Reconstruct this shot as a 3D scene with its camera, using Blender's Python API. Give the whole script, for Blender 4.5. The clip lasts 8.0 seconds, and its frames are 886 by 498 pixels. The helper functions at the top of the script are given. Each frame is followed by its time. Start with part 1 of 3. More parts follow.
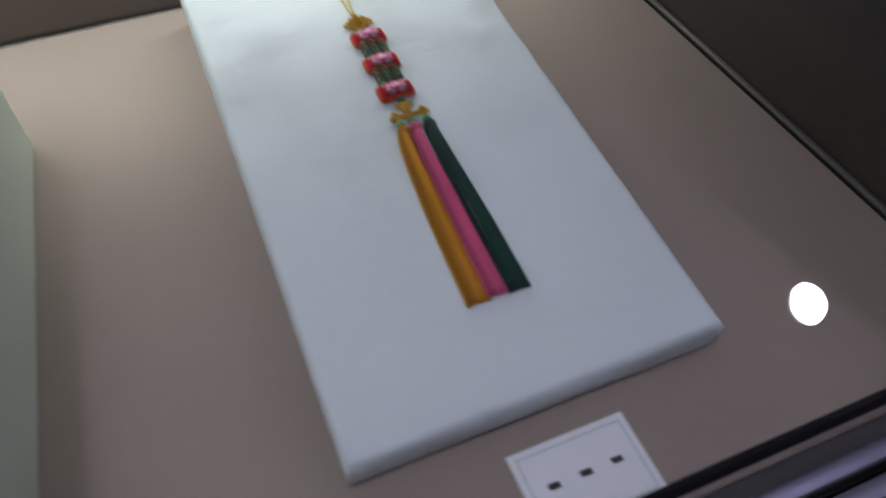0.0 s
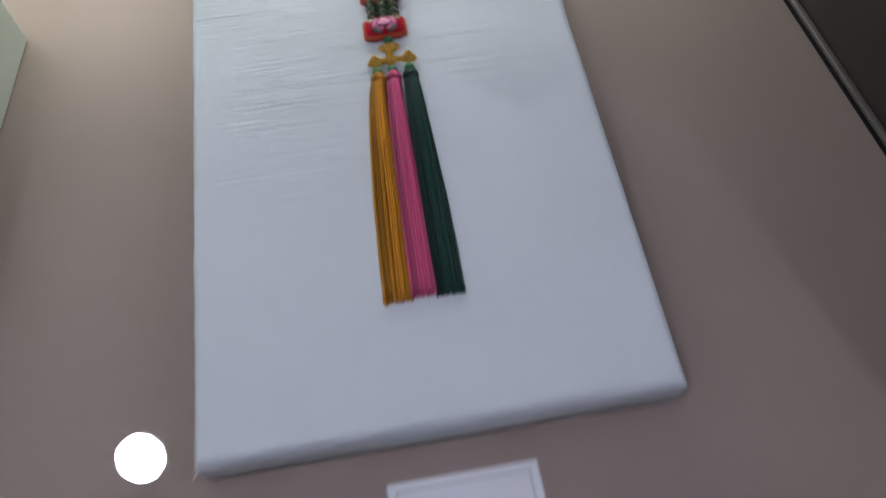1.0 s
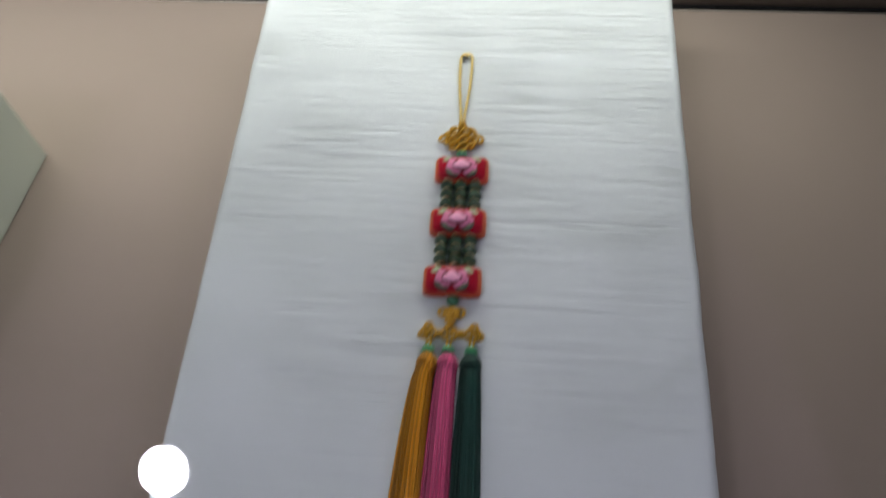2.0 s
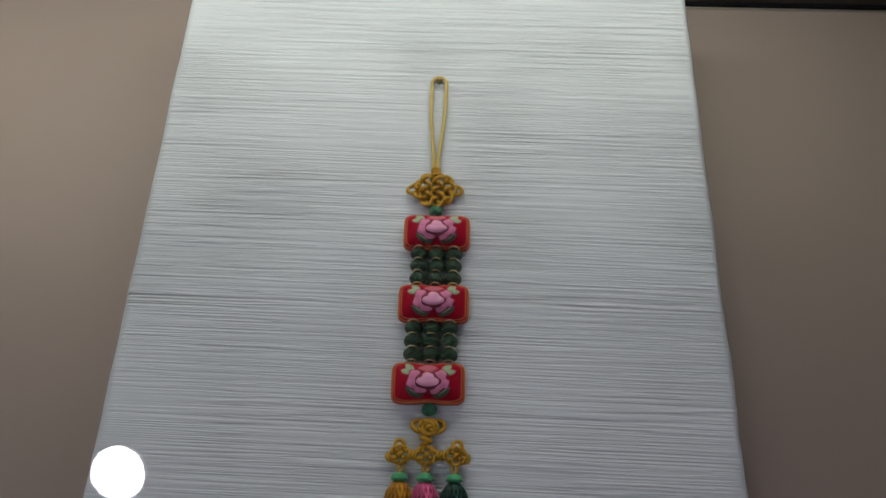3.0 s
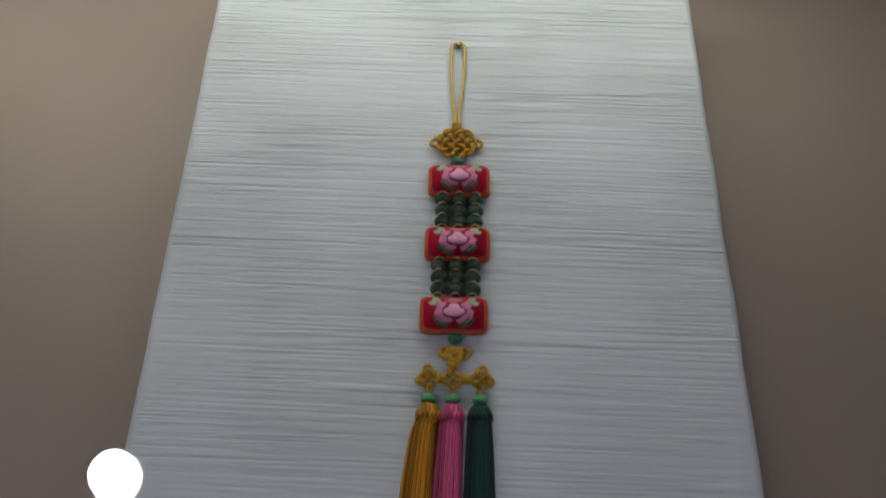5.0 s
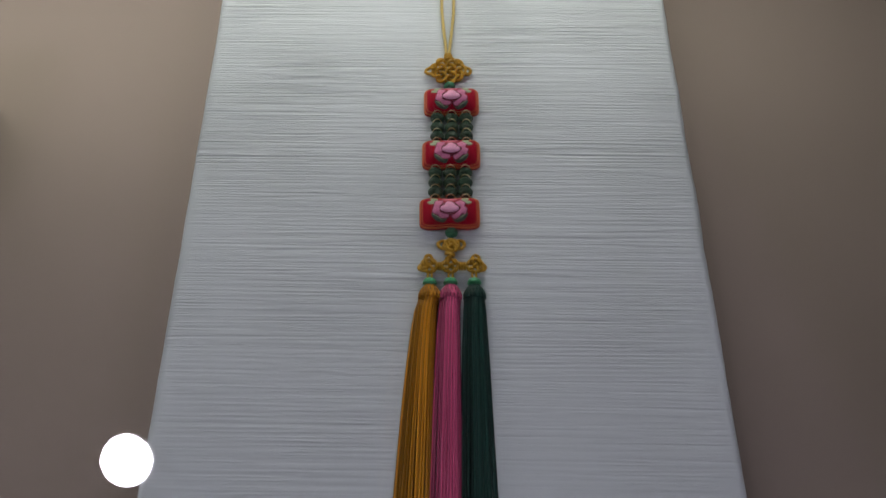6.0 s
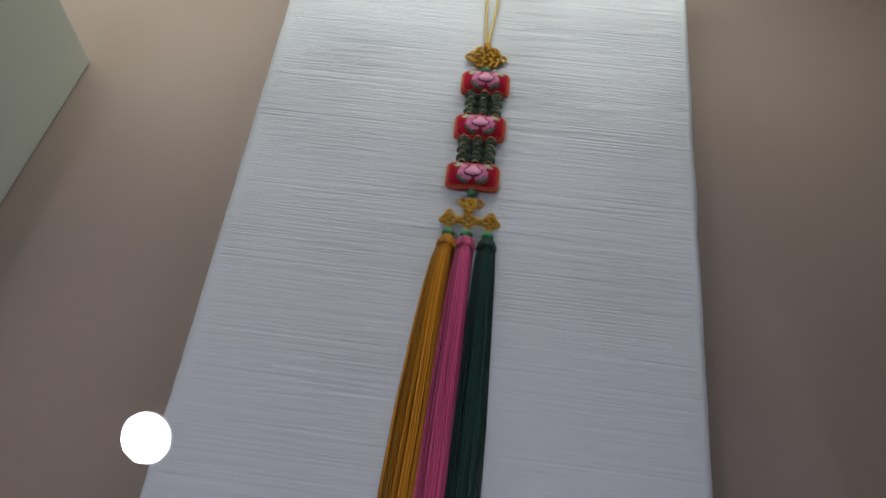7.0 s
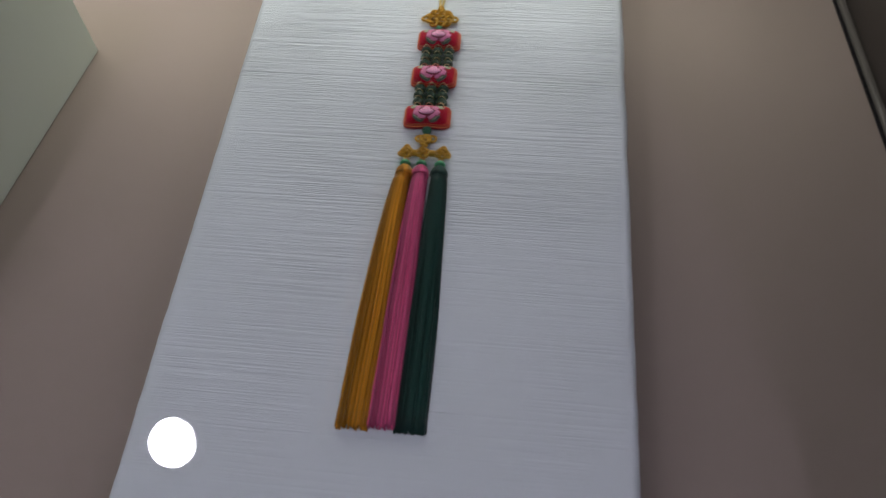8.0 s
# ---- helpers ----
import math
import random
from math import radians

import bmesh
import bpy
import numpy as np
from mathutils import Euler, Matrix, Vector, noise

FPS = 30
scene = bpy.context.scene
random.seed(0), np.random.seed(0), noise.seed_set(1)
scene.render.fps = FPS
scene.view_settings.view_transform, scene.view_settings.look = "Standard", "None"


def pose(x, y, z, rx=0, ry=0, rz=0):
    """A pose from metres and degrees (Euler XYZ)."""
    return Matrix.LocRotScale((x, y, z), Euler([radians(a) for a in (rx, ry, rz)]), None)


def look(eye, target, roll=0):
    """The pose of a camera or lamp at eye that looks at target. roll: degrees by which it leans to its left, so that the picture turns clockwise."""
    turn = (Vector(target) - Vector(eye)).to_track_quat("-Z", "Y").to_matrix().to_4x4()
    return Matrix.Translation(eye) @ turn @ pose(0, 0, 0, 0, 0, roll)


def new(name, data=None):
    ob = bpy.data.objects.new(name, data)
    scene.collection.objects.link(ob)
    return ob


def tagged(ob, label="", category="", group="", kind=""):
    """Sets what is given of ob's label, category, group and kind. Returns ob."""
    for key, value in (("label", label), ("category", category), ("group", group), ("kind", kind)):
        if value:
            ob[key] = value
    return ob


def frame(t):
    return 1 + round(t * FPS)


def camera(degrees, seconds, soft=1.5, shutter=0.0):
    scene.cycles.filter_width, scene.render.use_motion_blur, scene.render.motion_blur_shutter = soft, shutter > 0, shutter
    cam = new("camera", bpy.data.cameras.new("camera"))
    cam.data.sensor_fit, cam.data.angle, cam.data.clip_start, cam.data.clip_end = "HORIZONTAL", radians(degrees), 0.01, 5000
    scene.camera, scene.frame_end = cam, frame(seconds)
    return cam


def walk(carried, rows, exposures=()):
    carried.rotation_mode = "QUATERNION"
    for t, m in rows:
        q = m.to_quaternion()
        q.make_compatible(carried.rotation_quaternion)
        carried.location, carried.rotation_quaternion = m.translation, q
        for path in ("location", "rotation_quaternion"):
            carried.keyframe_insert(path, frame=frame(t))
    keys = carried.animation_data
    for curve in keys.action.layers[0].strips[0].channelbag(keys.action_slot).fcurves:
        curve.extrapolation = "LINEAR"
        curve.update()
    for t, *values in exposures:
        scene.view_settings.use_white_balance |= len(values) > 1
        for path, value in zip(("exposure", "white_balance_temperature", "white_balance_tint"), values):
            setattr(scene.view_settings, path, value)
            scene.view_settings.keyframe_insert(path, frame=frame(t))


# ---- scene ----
# ---- camera ----
cam = camera(61.0, 8.0, soft=1.5, shutter=0.5)
BOARD = pose(0, 0, 0, 5.143, 0, 0)          # the padded board leans by this much on the case's floor
PATH = [
    (0, (-0.021, -0.251, 0.594), (0.468, 0.929, -0.946), -0.3),
    (0.5, (0.111, -0.271, 0.566), (0.44, 0.828, -1.072), -0.9),
    (0.7, (0.136, -0.25, 0.559), (0.364, 0.845, -1.099), -3.9),
    (1, (0.172, -0.188, 0.547), (0.254, 0.904, -1.126), -5.6),
    (1.2, (0.198, -0.11, 0.541), (0.248, 0.968, -1.143), -1.2),
    (1.5, (0.208, -0.019, 0.535), (0.176, 1.076, -1.138), 0.7),
    (1.8, (0.206, 0.051, 0.536), (0.023, 1.151, -1.124), -4.9),
    (2, (0.209, 0.106, 0.529), (0.069, 1.179, -1.153), -3.9),
    (2.2, (0.208, 0.156, 0.516), (0.091, 1.235, -1.164), -3.5),
    (3.3, (0.191, 0.231, 0.47), (0.164, 1.194, -1.282), 0.1),
    (3.5, (0.19, 0.233, 0.472), (0.164, 1.212, -1.272), -0.0),
    (4, (0.183, 0.23, 0.472), (0.161, 1.234, -1.258), -0.1),
    (4.5, (0.181, 0.208, 0.478), (0.159, 1.228, -1.243), -0.1),
    (5, (0.176, 0.172, 0.478), (0.161, 1.202, -1.236), 0.8),
    (5.2, (0.174, 0.153, 0.476), (0.164, 1.179, -1.241), 0.6),
    (6.3, (0.179, 0.059, 0.505), (0.157, 1.115, -1.193), -1.2),
    (6.5, (0.18, 0.041, 0.507), (0.1, 1.131, -1.168), 0.1),
    (7, (0.193, 0.004, 0.519), (0.089, 1.117, -1.139), 1.6),
    (7.5, (0.211, -0.045, 0.52), (0.073, 1.078, -1.13), -0.9),
    (8, (0.255, -0.098, 0.537), (0.084, 1.061, -1.084), -3.5),
]
walk(cam, [(t, look(eye, target, roll)) for t, eye, target, roll in PATH], [
    (0, 0.28, 6150, 12), (0.5, 0.47, 6150, 13), (1.0, 0.52, 6200, 13), (1.5, 0.5, 6350, 12), (2.0, 0.15, 6500, 14),
    (3.3, -0.45, 6600, 14), (5.2, -0.42, 6600, 14), (6.5, -0.12, 6550, 15), (8.0, 0.06, 6480, 15)])

# ---- light ----
world = bpy.data.worlds.new("world")
world.use_nodes = True
world.node_tree.nodes["Background"].inputs["Color"].default_value = (0.02, 0.02, 0.022, 1)
world.node_tree.nodes["Background"].inputs["Strength"].default_value = 1.0
scene.world = world
CEILING = 2.266
# place, power, spread and tint; the last four are unseen, added as fill
DOWNLIGHTS_AND_FILLS = [
    (-0.762, -0.414, 2.4, 110, (0.90, 0.87, 1.0)),
    (1.854, -0.379, 3.5, 110, (0.86, 0.80, 1.0)),
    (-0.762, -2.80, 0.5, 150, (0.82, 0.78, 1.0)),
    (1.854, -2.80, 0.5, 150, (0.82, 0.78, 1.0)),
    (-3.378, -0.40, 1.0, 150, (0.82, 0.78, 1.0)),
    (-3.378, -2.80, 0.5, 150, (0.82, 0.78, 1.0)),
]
for lx, ly, power, spread, tint in DOWNLIGHTS_AND_FILLS:
    lamp = bpy.data.lights.new("downlight_or_fill_lamp", "AREA")
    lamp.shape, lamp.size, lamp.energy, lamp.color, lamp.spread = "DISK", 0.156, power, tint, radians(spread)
    new("downlight_or_fill_lamp", lamp).matrix_world = pose(lx, ly, CEILING - 0.003)
# the strip light along the top of the case's back panel
strip = bpy.data.lights.new("strip_lamp", "AREA")
strip.shape, strip.size, strip.size_y, strip.energy, strip.color = "RECTANGLE", 1.34, 0.014, 2.35, (0.99, 1.0, 0.87)
strip.spread = radians(145)
new("strip_lamp", strip).matrix_world = pose(-0.165, 0.7265, 0.3255, -25, 0, 0)


# ---- materials ----
def material(name, colour, rough=0.6, metal=0.0, vary=0.12, scale=40.0, grain=300.0, bump=0.0, stretch=(1, 1, 1), spec=0.5, sheen=0.0, second=None):
    """A surface with variation at two scales and a fine relief, in object coordinates."""
    m = bpy.data.materials.new(name)
    m.use_nodes = True
    nt = m.node_tree
    b = nt.nodes["Principled BSDF"]
    b.inputs["Roughness"].default_value, b.inputs["Metallic"].default_value = rough, metal
    b.inputs["Specular IOR Level"].default_value = spec
    b.inputs["Sheen Weight"].default_value = sheen
    co = nt.nodes.new("ShaderNodeTexCoord")
    mp = nt.nodes.new("ShaderNodeMapping")
    mp.inputs["Scale"].default_value = stretch
    nt.links.new(co.outputs["Object"], mp.inputs["Vector"])
    big, small = nt.nodes.new("ShaderNodeTexNoise"), nt.nodes.new("ShaderNodeTexNoise")
    for n, s, d in ((big, scale, 3), (small, grain, 4)):
        n.inputs["Scale"].default_value, n.inputs["Detail"].default_value = s, d
        nt.links.new(mp.outputs["Vector"], n.inputs["Vector"])
    mix = nt.nodes.new("ShaderNodeMath")
    mix.operation = "ADD"
    nt.links.new(big.outputs["Fac"], mix.inputs[0])
    nt.links.new(small.outputs["Fac"], mix.inputs[1])
    ramp = nt.nodes.new("ShaderNodeMapRange")
    ramp.inputs["From Min"].default_value, ramp.inputs["From Max"].default_value = 0.6, 1.4
    nt.links.new(mix.outputs[0], ramp.inputs["Value"])
    col = nt.nodes.new("ShaderNodeMix")
    col.data_type = "RGBA"
    low = second or tuple(c * (1 - vary) for c in colour)
    high = colour if second else tuple(min(1, c * (1 + vary)) for c in colour)
    col.inputs["A"].default_value, col.inputs["B"].default_value = (*low, 1), (*high, 1)
    nt.links.new(ramp.outputs["Result"], col.inputs["Factor"])
    nt.links.new(col.outputs["Result"], b.inputs["Base Color"])
    if bump:
        bp = nt.nodes.new("ShaderNodeBump")
        bp.inputs["Distance"].default_value, bp.inputs["Strength"].default_value = bump, 1.0
        nt.links.new(small.outputs["Fac"], bp.inputs["Height"])
        nt.links.new(bp.outputs["Normal"], b.inputs["Normal"])
    return m


def ribbed_cloth(name, colour):
    """Slubby white cloth: long fine ribs across the board, some of them thick, and a faint weave."""
    m = material(name, colour, rough=0.85, vary=0.035, scale=9, grain=900, spec=0.2, sheen=0.1)
    nt = m.node_tree
    b = nt.nodes["Principled BSDF"]
    co = nt.nodes.new("ShaderNodeTexCoord")
    skew = nt.nodes.new("ShaderNodeMapping")
    skew.inputs["Rotation"].default_value = (0, 0, radians(0.7))
    nt.links.new(co.outputs["Object"], skew.inputs["Vector"])
    heights = []
    for sx, sy, weight, detail, low, high in ((6, 640, 0.55, 0, 0.35, 0.42), (11, 950, 0.40, 0, 0.36, 0.44), (14, 1300, 0.25, 1, 0.3, 0.6), (3, 320, 0.55, 0, 0.22, 0.28), (22, 420, 0.25, 1, 0.60, 0.70), (900, 900, 0.06, 1, 0.2, 0.8)):
        mp = nt.nodes.new("ShaderNodeMapping")
        mp.inputs["Scale"].default_value = (sx, sy, 40)
        n = nt.nodes.new("ShaderNodeTexNoise")
        n.inputs["Scale"].default_value, n.inputs["Detail"].default_value = 1.0, detail
        nt.links.new(skew.outputs["Vector"], mp.inputs["Vector"])
        nt.links.new(mp.outputs["Vector"], n.inputs["Vector"])
        cut = nt.nodes.new("ShaderNodeMapRange")
        cut.interpolation_type = "SMOOTHSTEP"
        cut.inputs["From Min"].default_value, cut.inputs["From Max"].default_value = low, high
        nt.links.new(n.outputs["Fac"], cut.inputs["Value"])
        mul = nt.nodes.new("ShaderNodeMath")
        mul.operation = "MULTIPLY"
        mul.inputs[1].default_value = weight
        nt.links.new(cut.outputs["Result"], mul.inputs[0])
        heights.append(mul)
    total = heights[0]
    for h in heights[1:]:
        add = nt.nodes.new("ShaderNodeMath")
        nt.links.new(total.outputs[0], add.inputs[0])
        nt.links.new(h.outputs[0], add.inputs[1])
        total = add
    # the ribs fade in and out in broad patches, as the cloth is pressed flat in places
    patches = nt.nodes.new("ShaderNodeTexNoise")
    patches.inputs["Scale"].default_value, patches.inputs["Detail"].default_value = 11.0, 2
    nt.links.new(co.outputs["Object"], patches.inputs["Vector"])
    worn = nt.nodes.new("ShaderNodeMapRange")
    worn.interpolation_type = "SMOOTHSTEP"
    for key, value in (("From Min", 0.36), ("From Max", 0.62), ("To Min", 0.55), ("To Max", 1.0)):
        worn.inputs[key].default_value = value
    nt.links.new(patches.outputs["Fac"], worn.inputs["Value"])
    bp = nt.nodes.new("ShaderNodeBump")
    bp.inputs["Distance"].default_value = 0.00118
    # the cloth is stretched smoother towards its front
    split = nt.nodes.new("ShaderNodeSeparateXYZ")
    nt.links.new(co.outputs["Object"], split.inputs["Vector"])
    front = nt.nodes.new("ShaderNodeMapRange")
    for key, value in (("From Min", 0.08), ("From Max", 0.40), ("To Min", 0.30), ("To Max", 1.0)):
        front.inputs[key].default_value = value
    nt.links.new(split.outputs["Y"], front.inputs["Value"])
    both = nt.nodes.new("ShaderNodeMath")
    both.operation = "MULTIPLY"
    nt.links.new(worn.outputs["Result"], both.inputs[0])
    nt.links.new(front.outputs["Result"], both.inputs[1])
    nt.links.new(both.outputs[0], bp.inputs["Strength"])
    nt.links.new(total.outputs[0], bp.inputs["Height"])
    nt.links.new(bp.outputs["Normal"], b.inputs["Normal"])
    return m


CLOTH = ribbed_cloth("white_ribbed_cloth", (0.65, 0.705, 0.74))
CLOTH_EDGE = material("white_cloth_fray", (0.8, 0.82, 0.84), rough=0.9, vary=0.05)
BASE = material("beige_pink_felt", (0.315, 0.257, 0.228), rough=0.9, vary=0.05, scale=5, grain=700, bump=0.0003, spec=0.15)
BLOCK = material("pale_green_cloth", (0.50, 0.545, 0.47), rough=0.85, vary=0.04, scale=12, grain=500, bump=0.0003, spec=0.2)
DARKPANEL = material("dark_brown_panel", (0.045, 0.038, 0.034), rough=0.4, vary=0.25, scale=6, grain=120, stretch=(1, 1, 6))
BACKPANEL = material("brown_back_panel", (0.11, 0.085, 0.072), rough=0.35, vary=0.2, scale=5, grain=90, stretch=(1, 1, 5))
TRIM = material("grey_brown_trim", (0.13, 0.12, 0.11), rough=0.35, vary=0.1)
BLACK = material("black_rubber", (0.006, 0.006, 0.008), rough=0.6, vary=0.2, spec=0.15)
GREYMETAL = material("dark_grey_metal", (0.035, 0.035, 0.04), rough=0.4, vary=0.1, scale=30)
EDGE_HIGHLIGHT = material("pale_highlight", (0.5, 0.46, 0.42), rough=0.6, vary=0.1)
STEEL = material("polished_metal", (0.36, 0.36, 0.48), rough=0.42, metal=1.0, vary=0.03, scale=4, grain=20)
PAPER = material("white_card", (0.80, 0.82, 0.86), rough=0.6, vary=0.02)
INK = material("black_ink", (0.02, 0.02, 0.024), rough=0.6, vary=0.1)
GREENINK = material("grey_green_ink", (0.30, 0.40, 0.36), rough=0.6, vary=0.1)
GOLD = material("gold_silk_cord", (0.52, 0.29, 0.022), rough=0.40, vary=0.30, scale=300, grain=2500, bump=0.0003, spec=0.3)
GOLDPALE = material("pale_gold_cord", (0.60, 0.45, 0.15), rough=0.5, vary=0.15, scale=300, grain=2500, bump=0.0003, spec=0.3)
GOLDMETAL = material("gold_thread", (0.92, 0.80, 0.52), rough=0.28, metal=1.0, vary=0.1)
BRASS = material("brass_pin", (0.35, 0.27, 0.12), rough=0.35, metal=1.0, vary=0.15)
DARKGREEN = material("dark_green_silk", (0.022, 0.062, 0.034), rough=0.32, vary=0.5, scale=350, grain=1500, bump=0.0008, spec=0.5)
JADE = material("jade_green_silk", (0.07, 0.40, 0.18), rough=0.4, vary=0.25, scale=300, grain=1500, bump=0.0005)
MIDGREEN = material("green_silk", (0.04, 0.20, 0.11), rough=0.4, vary=0.35, scale=350, grain=1500, bump=0.0007)
RED = material("crimson_satin", (0.38, 0.003, 0.022), rough=0.6, vary=0.14, scale=200, grain=2500, bump=0.00012, spec=0.1)
ORANGE = material("orange_piping", (0.64, 0.16, 0.045), rough=0.5, vary=0.15, scale=400, grain=3000, bump=0.0002)
PINK = material("pink_embroidery", (0.73, 0.23, 0.40), rough=0.5, vary=0.22, scale=300, grain=2500, bump=0.0003, stretch=(1, 0.3, 1), spec=0.3)
PALEPINK = material("pale_pink_embroidery", (0.90, 0.42, 0.62), rough=0.5, vary=0.12, scale=300, grain=2500, bump=0.0003, stretch=(1, 0.3, 1), spec=0.3)
ROSE = material("rose_embroidery", (0.62, 0.13, 0.19), rough=0.5, vary=0.15, scale=300, grain=2500, bump=0.0003)
LEAFPALE = material("pale_green_embroidery", (0.34, 0.45, 0.27), rough=0.5, vary=0.2, scale=400, grain=2500, bump=0.0003)
LEAFDARK = material("dark_green_embroidery", (0.06, 0.11, 0.07), rough=0.5, vary=0.3, scale=400, grain=2500, bump=0.0003)
PLUM = material("plum_outline", (0.20, 0.015, 0.04), rough=0.6, vary=0.2)
STRAND = {
    "gold": material("gold_silk_strands", (0.62, 0.27, 0.016), rough=0.42, vary=0.16, scale=500, grain=3000, stretch=(1, 0.02, 1), spec=0.3),
    "pink": material("pink_silk_strands", (0.74, 0.12, 0.28), rough=0.42, vary=0.16, scale=500, grain=3000, stretch=(1, 0.02, 1), spec=0.3),
    "green": material("green_silk_strands", (0.016, 0.064, 0.052), rough=0.42, vary=0.25, scale=500, grain=3000, stretch=(1, 0.02, 1), spec=0.3),
}


def vary_each(m, low, high):
    """Gives each loose cord of a mesh its own lightness."""
    nt = m.node_tree
    b = nt.nodes["Principled BSDF"]
    old = b.inputs["Base Color"].links[0].from_socket
    geo = nt.nodes.new("ShaderNodeNewGeometry")
    span = nt.nodes.new("ShaderNodeMapRange")
    span.inputs["To Min"].default_value, span.inputs["To Max"].default_value = low, high
    nt.links.new(geo.outputs["Random Per Island"], span.inputs["Value"])
    mul = nt.nodes.new("ShaderNodeVectorMath")
    mul.operation = "SCALE"
    nt.links.new(old, mul.inputs["Vector"])
    nt.links.new(span.outputs["Result"], mul.inputs["Scale"])
    nt.links.new(mul.outputs["Vector"], b.inputs["Base Color"])


for strand_material in STRAND.values():
    vary_each(strand_material, 0.45, 1.25)
PAINT = material("white_paint", (0.3, 0.3, 0.3), rough=0.8, vary=0.03, scale=3)
ROOMWALL = material("room_wall_paint", (0.45, 0.44, 0.43), rough=0.8, vary=0.04, scale=2)
ROOMFLOOR = material("dark_floor", (0.12, 0.11, 0.11), rough=0.4, vary=0.1, scale=4)


def glass_material():
    m = bpy.data.materials.new("clear_glass")
    m.use_nodes = True
    b = m.node_tree.nodes["Principled BSDF"]
    b.inputs["Base Color"].default_value = (0.97, 0.99, 0.98, 1)
    b.inputs["Roughness"].default_value = 0.0
    b.inputs["Transmission Weight"].default_value = 1.0
    b.inputs["IOR"].default_value = 1.5
    return m


GLASS = glass_material()


def glow_material():
    m = bpy.data.materials.new("lit_diffuser")
    m.use_nodes = True
    b = m.node_tree.nodes["Principled BSDF"]
    b.inputs["Emission Color"].default_value = (0.92, 0.95, 1.0, 1)
    b.inputs["Emission Strength"].default_value = 1.2
    return m


GLOW = glow_material()


# ---- mesh helpers ----
def part(name, bm, mat, parent=None, label="", smooth=True):
    """Links a bmesh as one mesh object, under a thing or a part if one is given."""
    me = bpy.data.meshes.new(name)
    bm.normal_update()
    bm.to_mesh(me)
    bm.free()
    me.materials.append(mat)
    if smooth:
        me.shade_smooth()
    ob = new(name, me)
    if parent is not None:
        ob.parent = parent
    return tagged(ob, label)


def thing(name, m, label, category, group=""):
    ob = new(name)
    ob.empty_display_size = 0.02
    ob.matrix_world = m
    return tagged(ob, label, category, group)


def box(x0, x1, y0, y1, z0, z1, bevel=0.0, segments=2):
    bm = bmesh.new()
    bmesh.ops.create_cube(bm, size=1.0)
    for v in bm.verts:
        v.co = Vector(((x0, x1)[v.co.x > 0], (y0, y1)[v.co.y > 0], (z0, z1)[v.co.z > 0]))
    if bevel:
        bmesh.ops.bevel(bm, geom=list(bm.edges), offset=bevel, segments=segments, affect="EDGES", profile=0.5)
    return bm


def tube(bm, pts, r, sides=6, closed=False, taper=None):
    """A round cord along the points."""
    pts = [Vector(p) for p in pts]
    n = len(pts)
    rings, side = [], None
    for i, p in enumerate(pts):
        a = pts[(i - 1) % n] if closed or i else p
        b = pts[(i + 1) % n] if closed or i < n - 1 else p
        d = (b - a).normalized() if (b - a).length > 1e-9 else Vector((0, 1, 0))
        if side is None:
            side = d.cross(Vector((0.1, 0.2, 1))).normalized()
        side = (side - d * side.dot(d)).normalized()
        up = d.cross(side)
        rr = r * (taper(i / (n - 1)) if taper else 1)
        rings.append([bm.verts.new(p + (side * math.cos(k * math.tau / sides) + up * math.sin(k * math.tau / sides)) * rr) for k in range(sides)])
    for i in range(n if closed else n - 1):
        a, b = rings[i], rings[(i + 1) % n]
        off = 0
        if closed and i == n - 1:
            off = min(range(sides), key=lambda o: sum((a[k].co - b[(k + o) % sides].co).length for k in range(sides)))
        for k in range(sides):
            bm.faces.new((a[k], a[(k + 1) % sides], b[(k + 1 + off) % sides], b[(k + off) % sides]))
    if not closed:
        bm.faces.new(rings[0][::-1])
        bm.faces.new(rings[-1])
    return bm


def ball(bm, centre, rx, ry, rz, u=14, v=9, bumps=0.0, seed=0):
    geo = bmesh.ops.create_uvsphere(bm, u_segments=u, v_segments=v, radius=1.0)
    for w in geo["verts"]:
        k = 1 + (bumps * noise.noise(w.co * 2.6 + Vector((seed * 3.1, seed * 1.7, 0))) if bumps else 0)
        w.co = Vector((centre[0] + w.co.x * rx * k, centre[1] + w.co.y * ry * k, centre[2] + w.co.z * rz * k))
    return bm


# ---- the display case ----
BACK, SIDE, LEFT, FRONT = 0.749, 0.609, -1.25, -0.113
GLASS_FRONT, GLASS_LOW, SLOPE = -0.15, 0.185, 0.28     # the glass top rises towards the back


def under_glass(y):
    return GLASS_LOW + SLOPE * (y - GLASS_FRONT)


def side_panel(x0, x1):
    """A side panel of the case, cut to the slope of the glass."""
    bm = bmesh.new()
    outline = ((-0.148, -0.03), (BACK + 0.03, -0.03), (BACK + 0.03, under_glass(BACK + 0.03) - 0.002), (-0.148, under_glass(-0.148) - 0.002))
    a, b = [[bm.verts.new((x, y, z)) for y, z in outline] for x in (x0, x1)]
    bm.faces.new(a[::-1])
    bm.faces.new(b)
    for i in range(4):
        j = (i + 1) % 4
        bm.faces.new((a[i], a[j], b[j], b[i]))
    bmesh.ops.recalc_face_normals(bm, faces=bm.faces)
    bmesh.ops.bevel(bm, geom=list(bm.edges), offset=0.0012, segments=2, affect="EDGES", profile=0.5)
    return bm


floor_board = part("floor", box(LEFT, SIDE + 0.005, FRONT, BACK, -0.03, 0.0, 0.0015), BASE, None, "beige-pink felt floor of the display case", smooth=False)
tagged(floor_board, category="case floor", kind="structure")

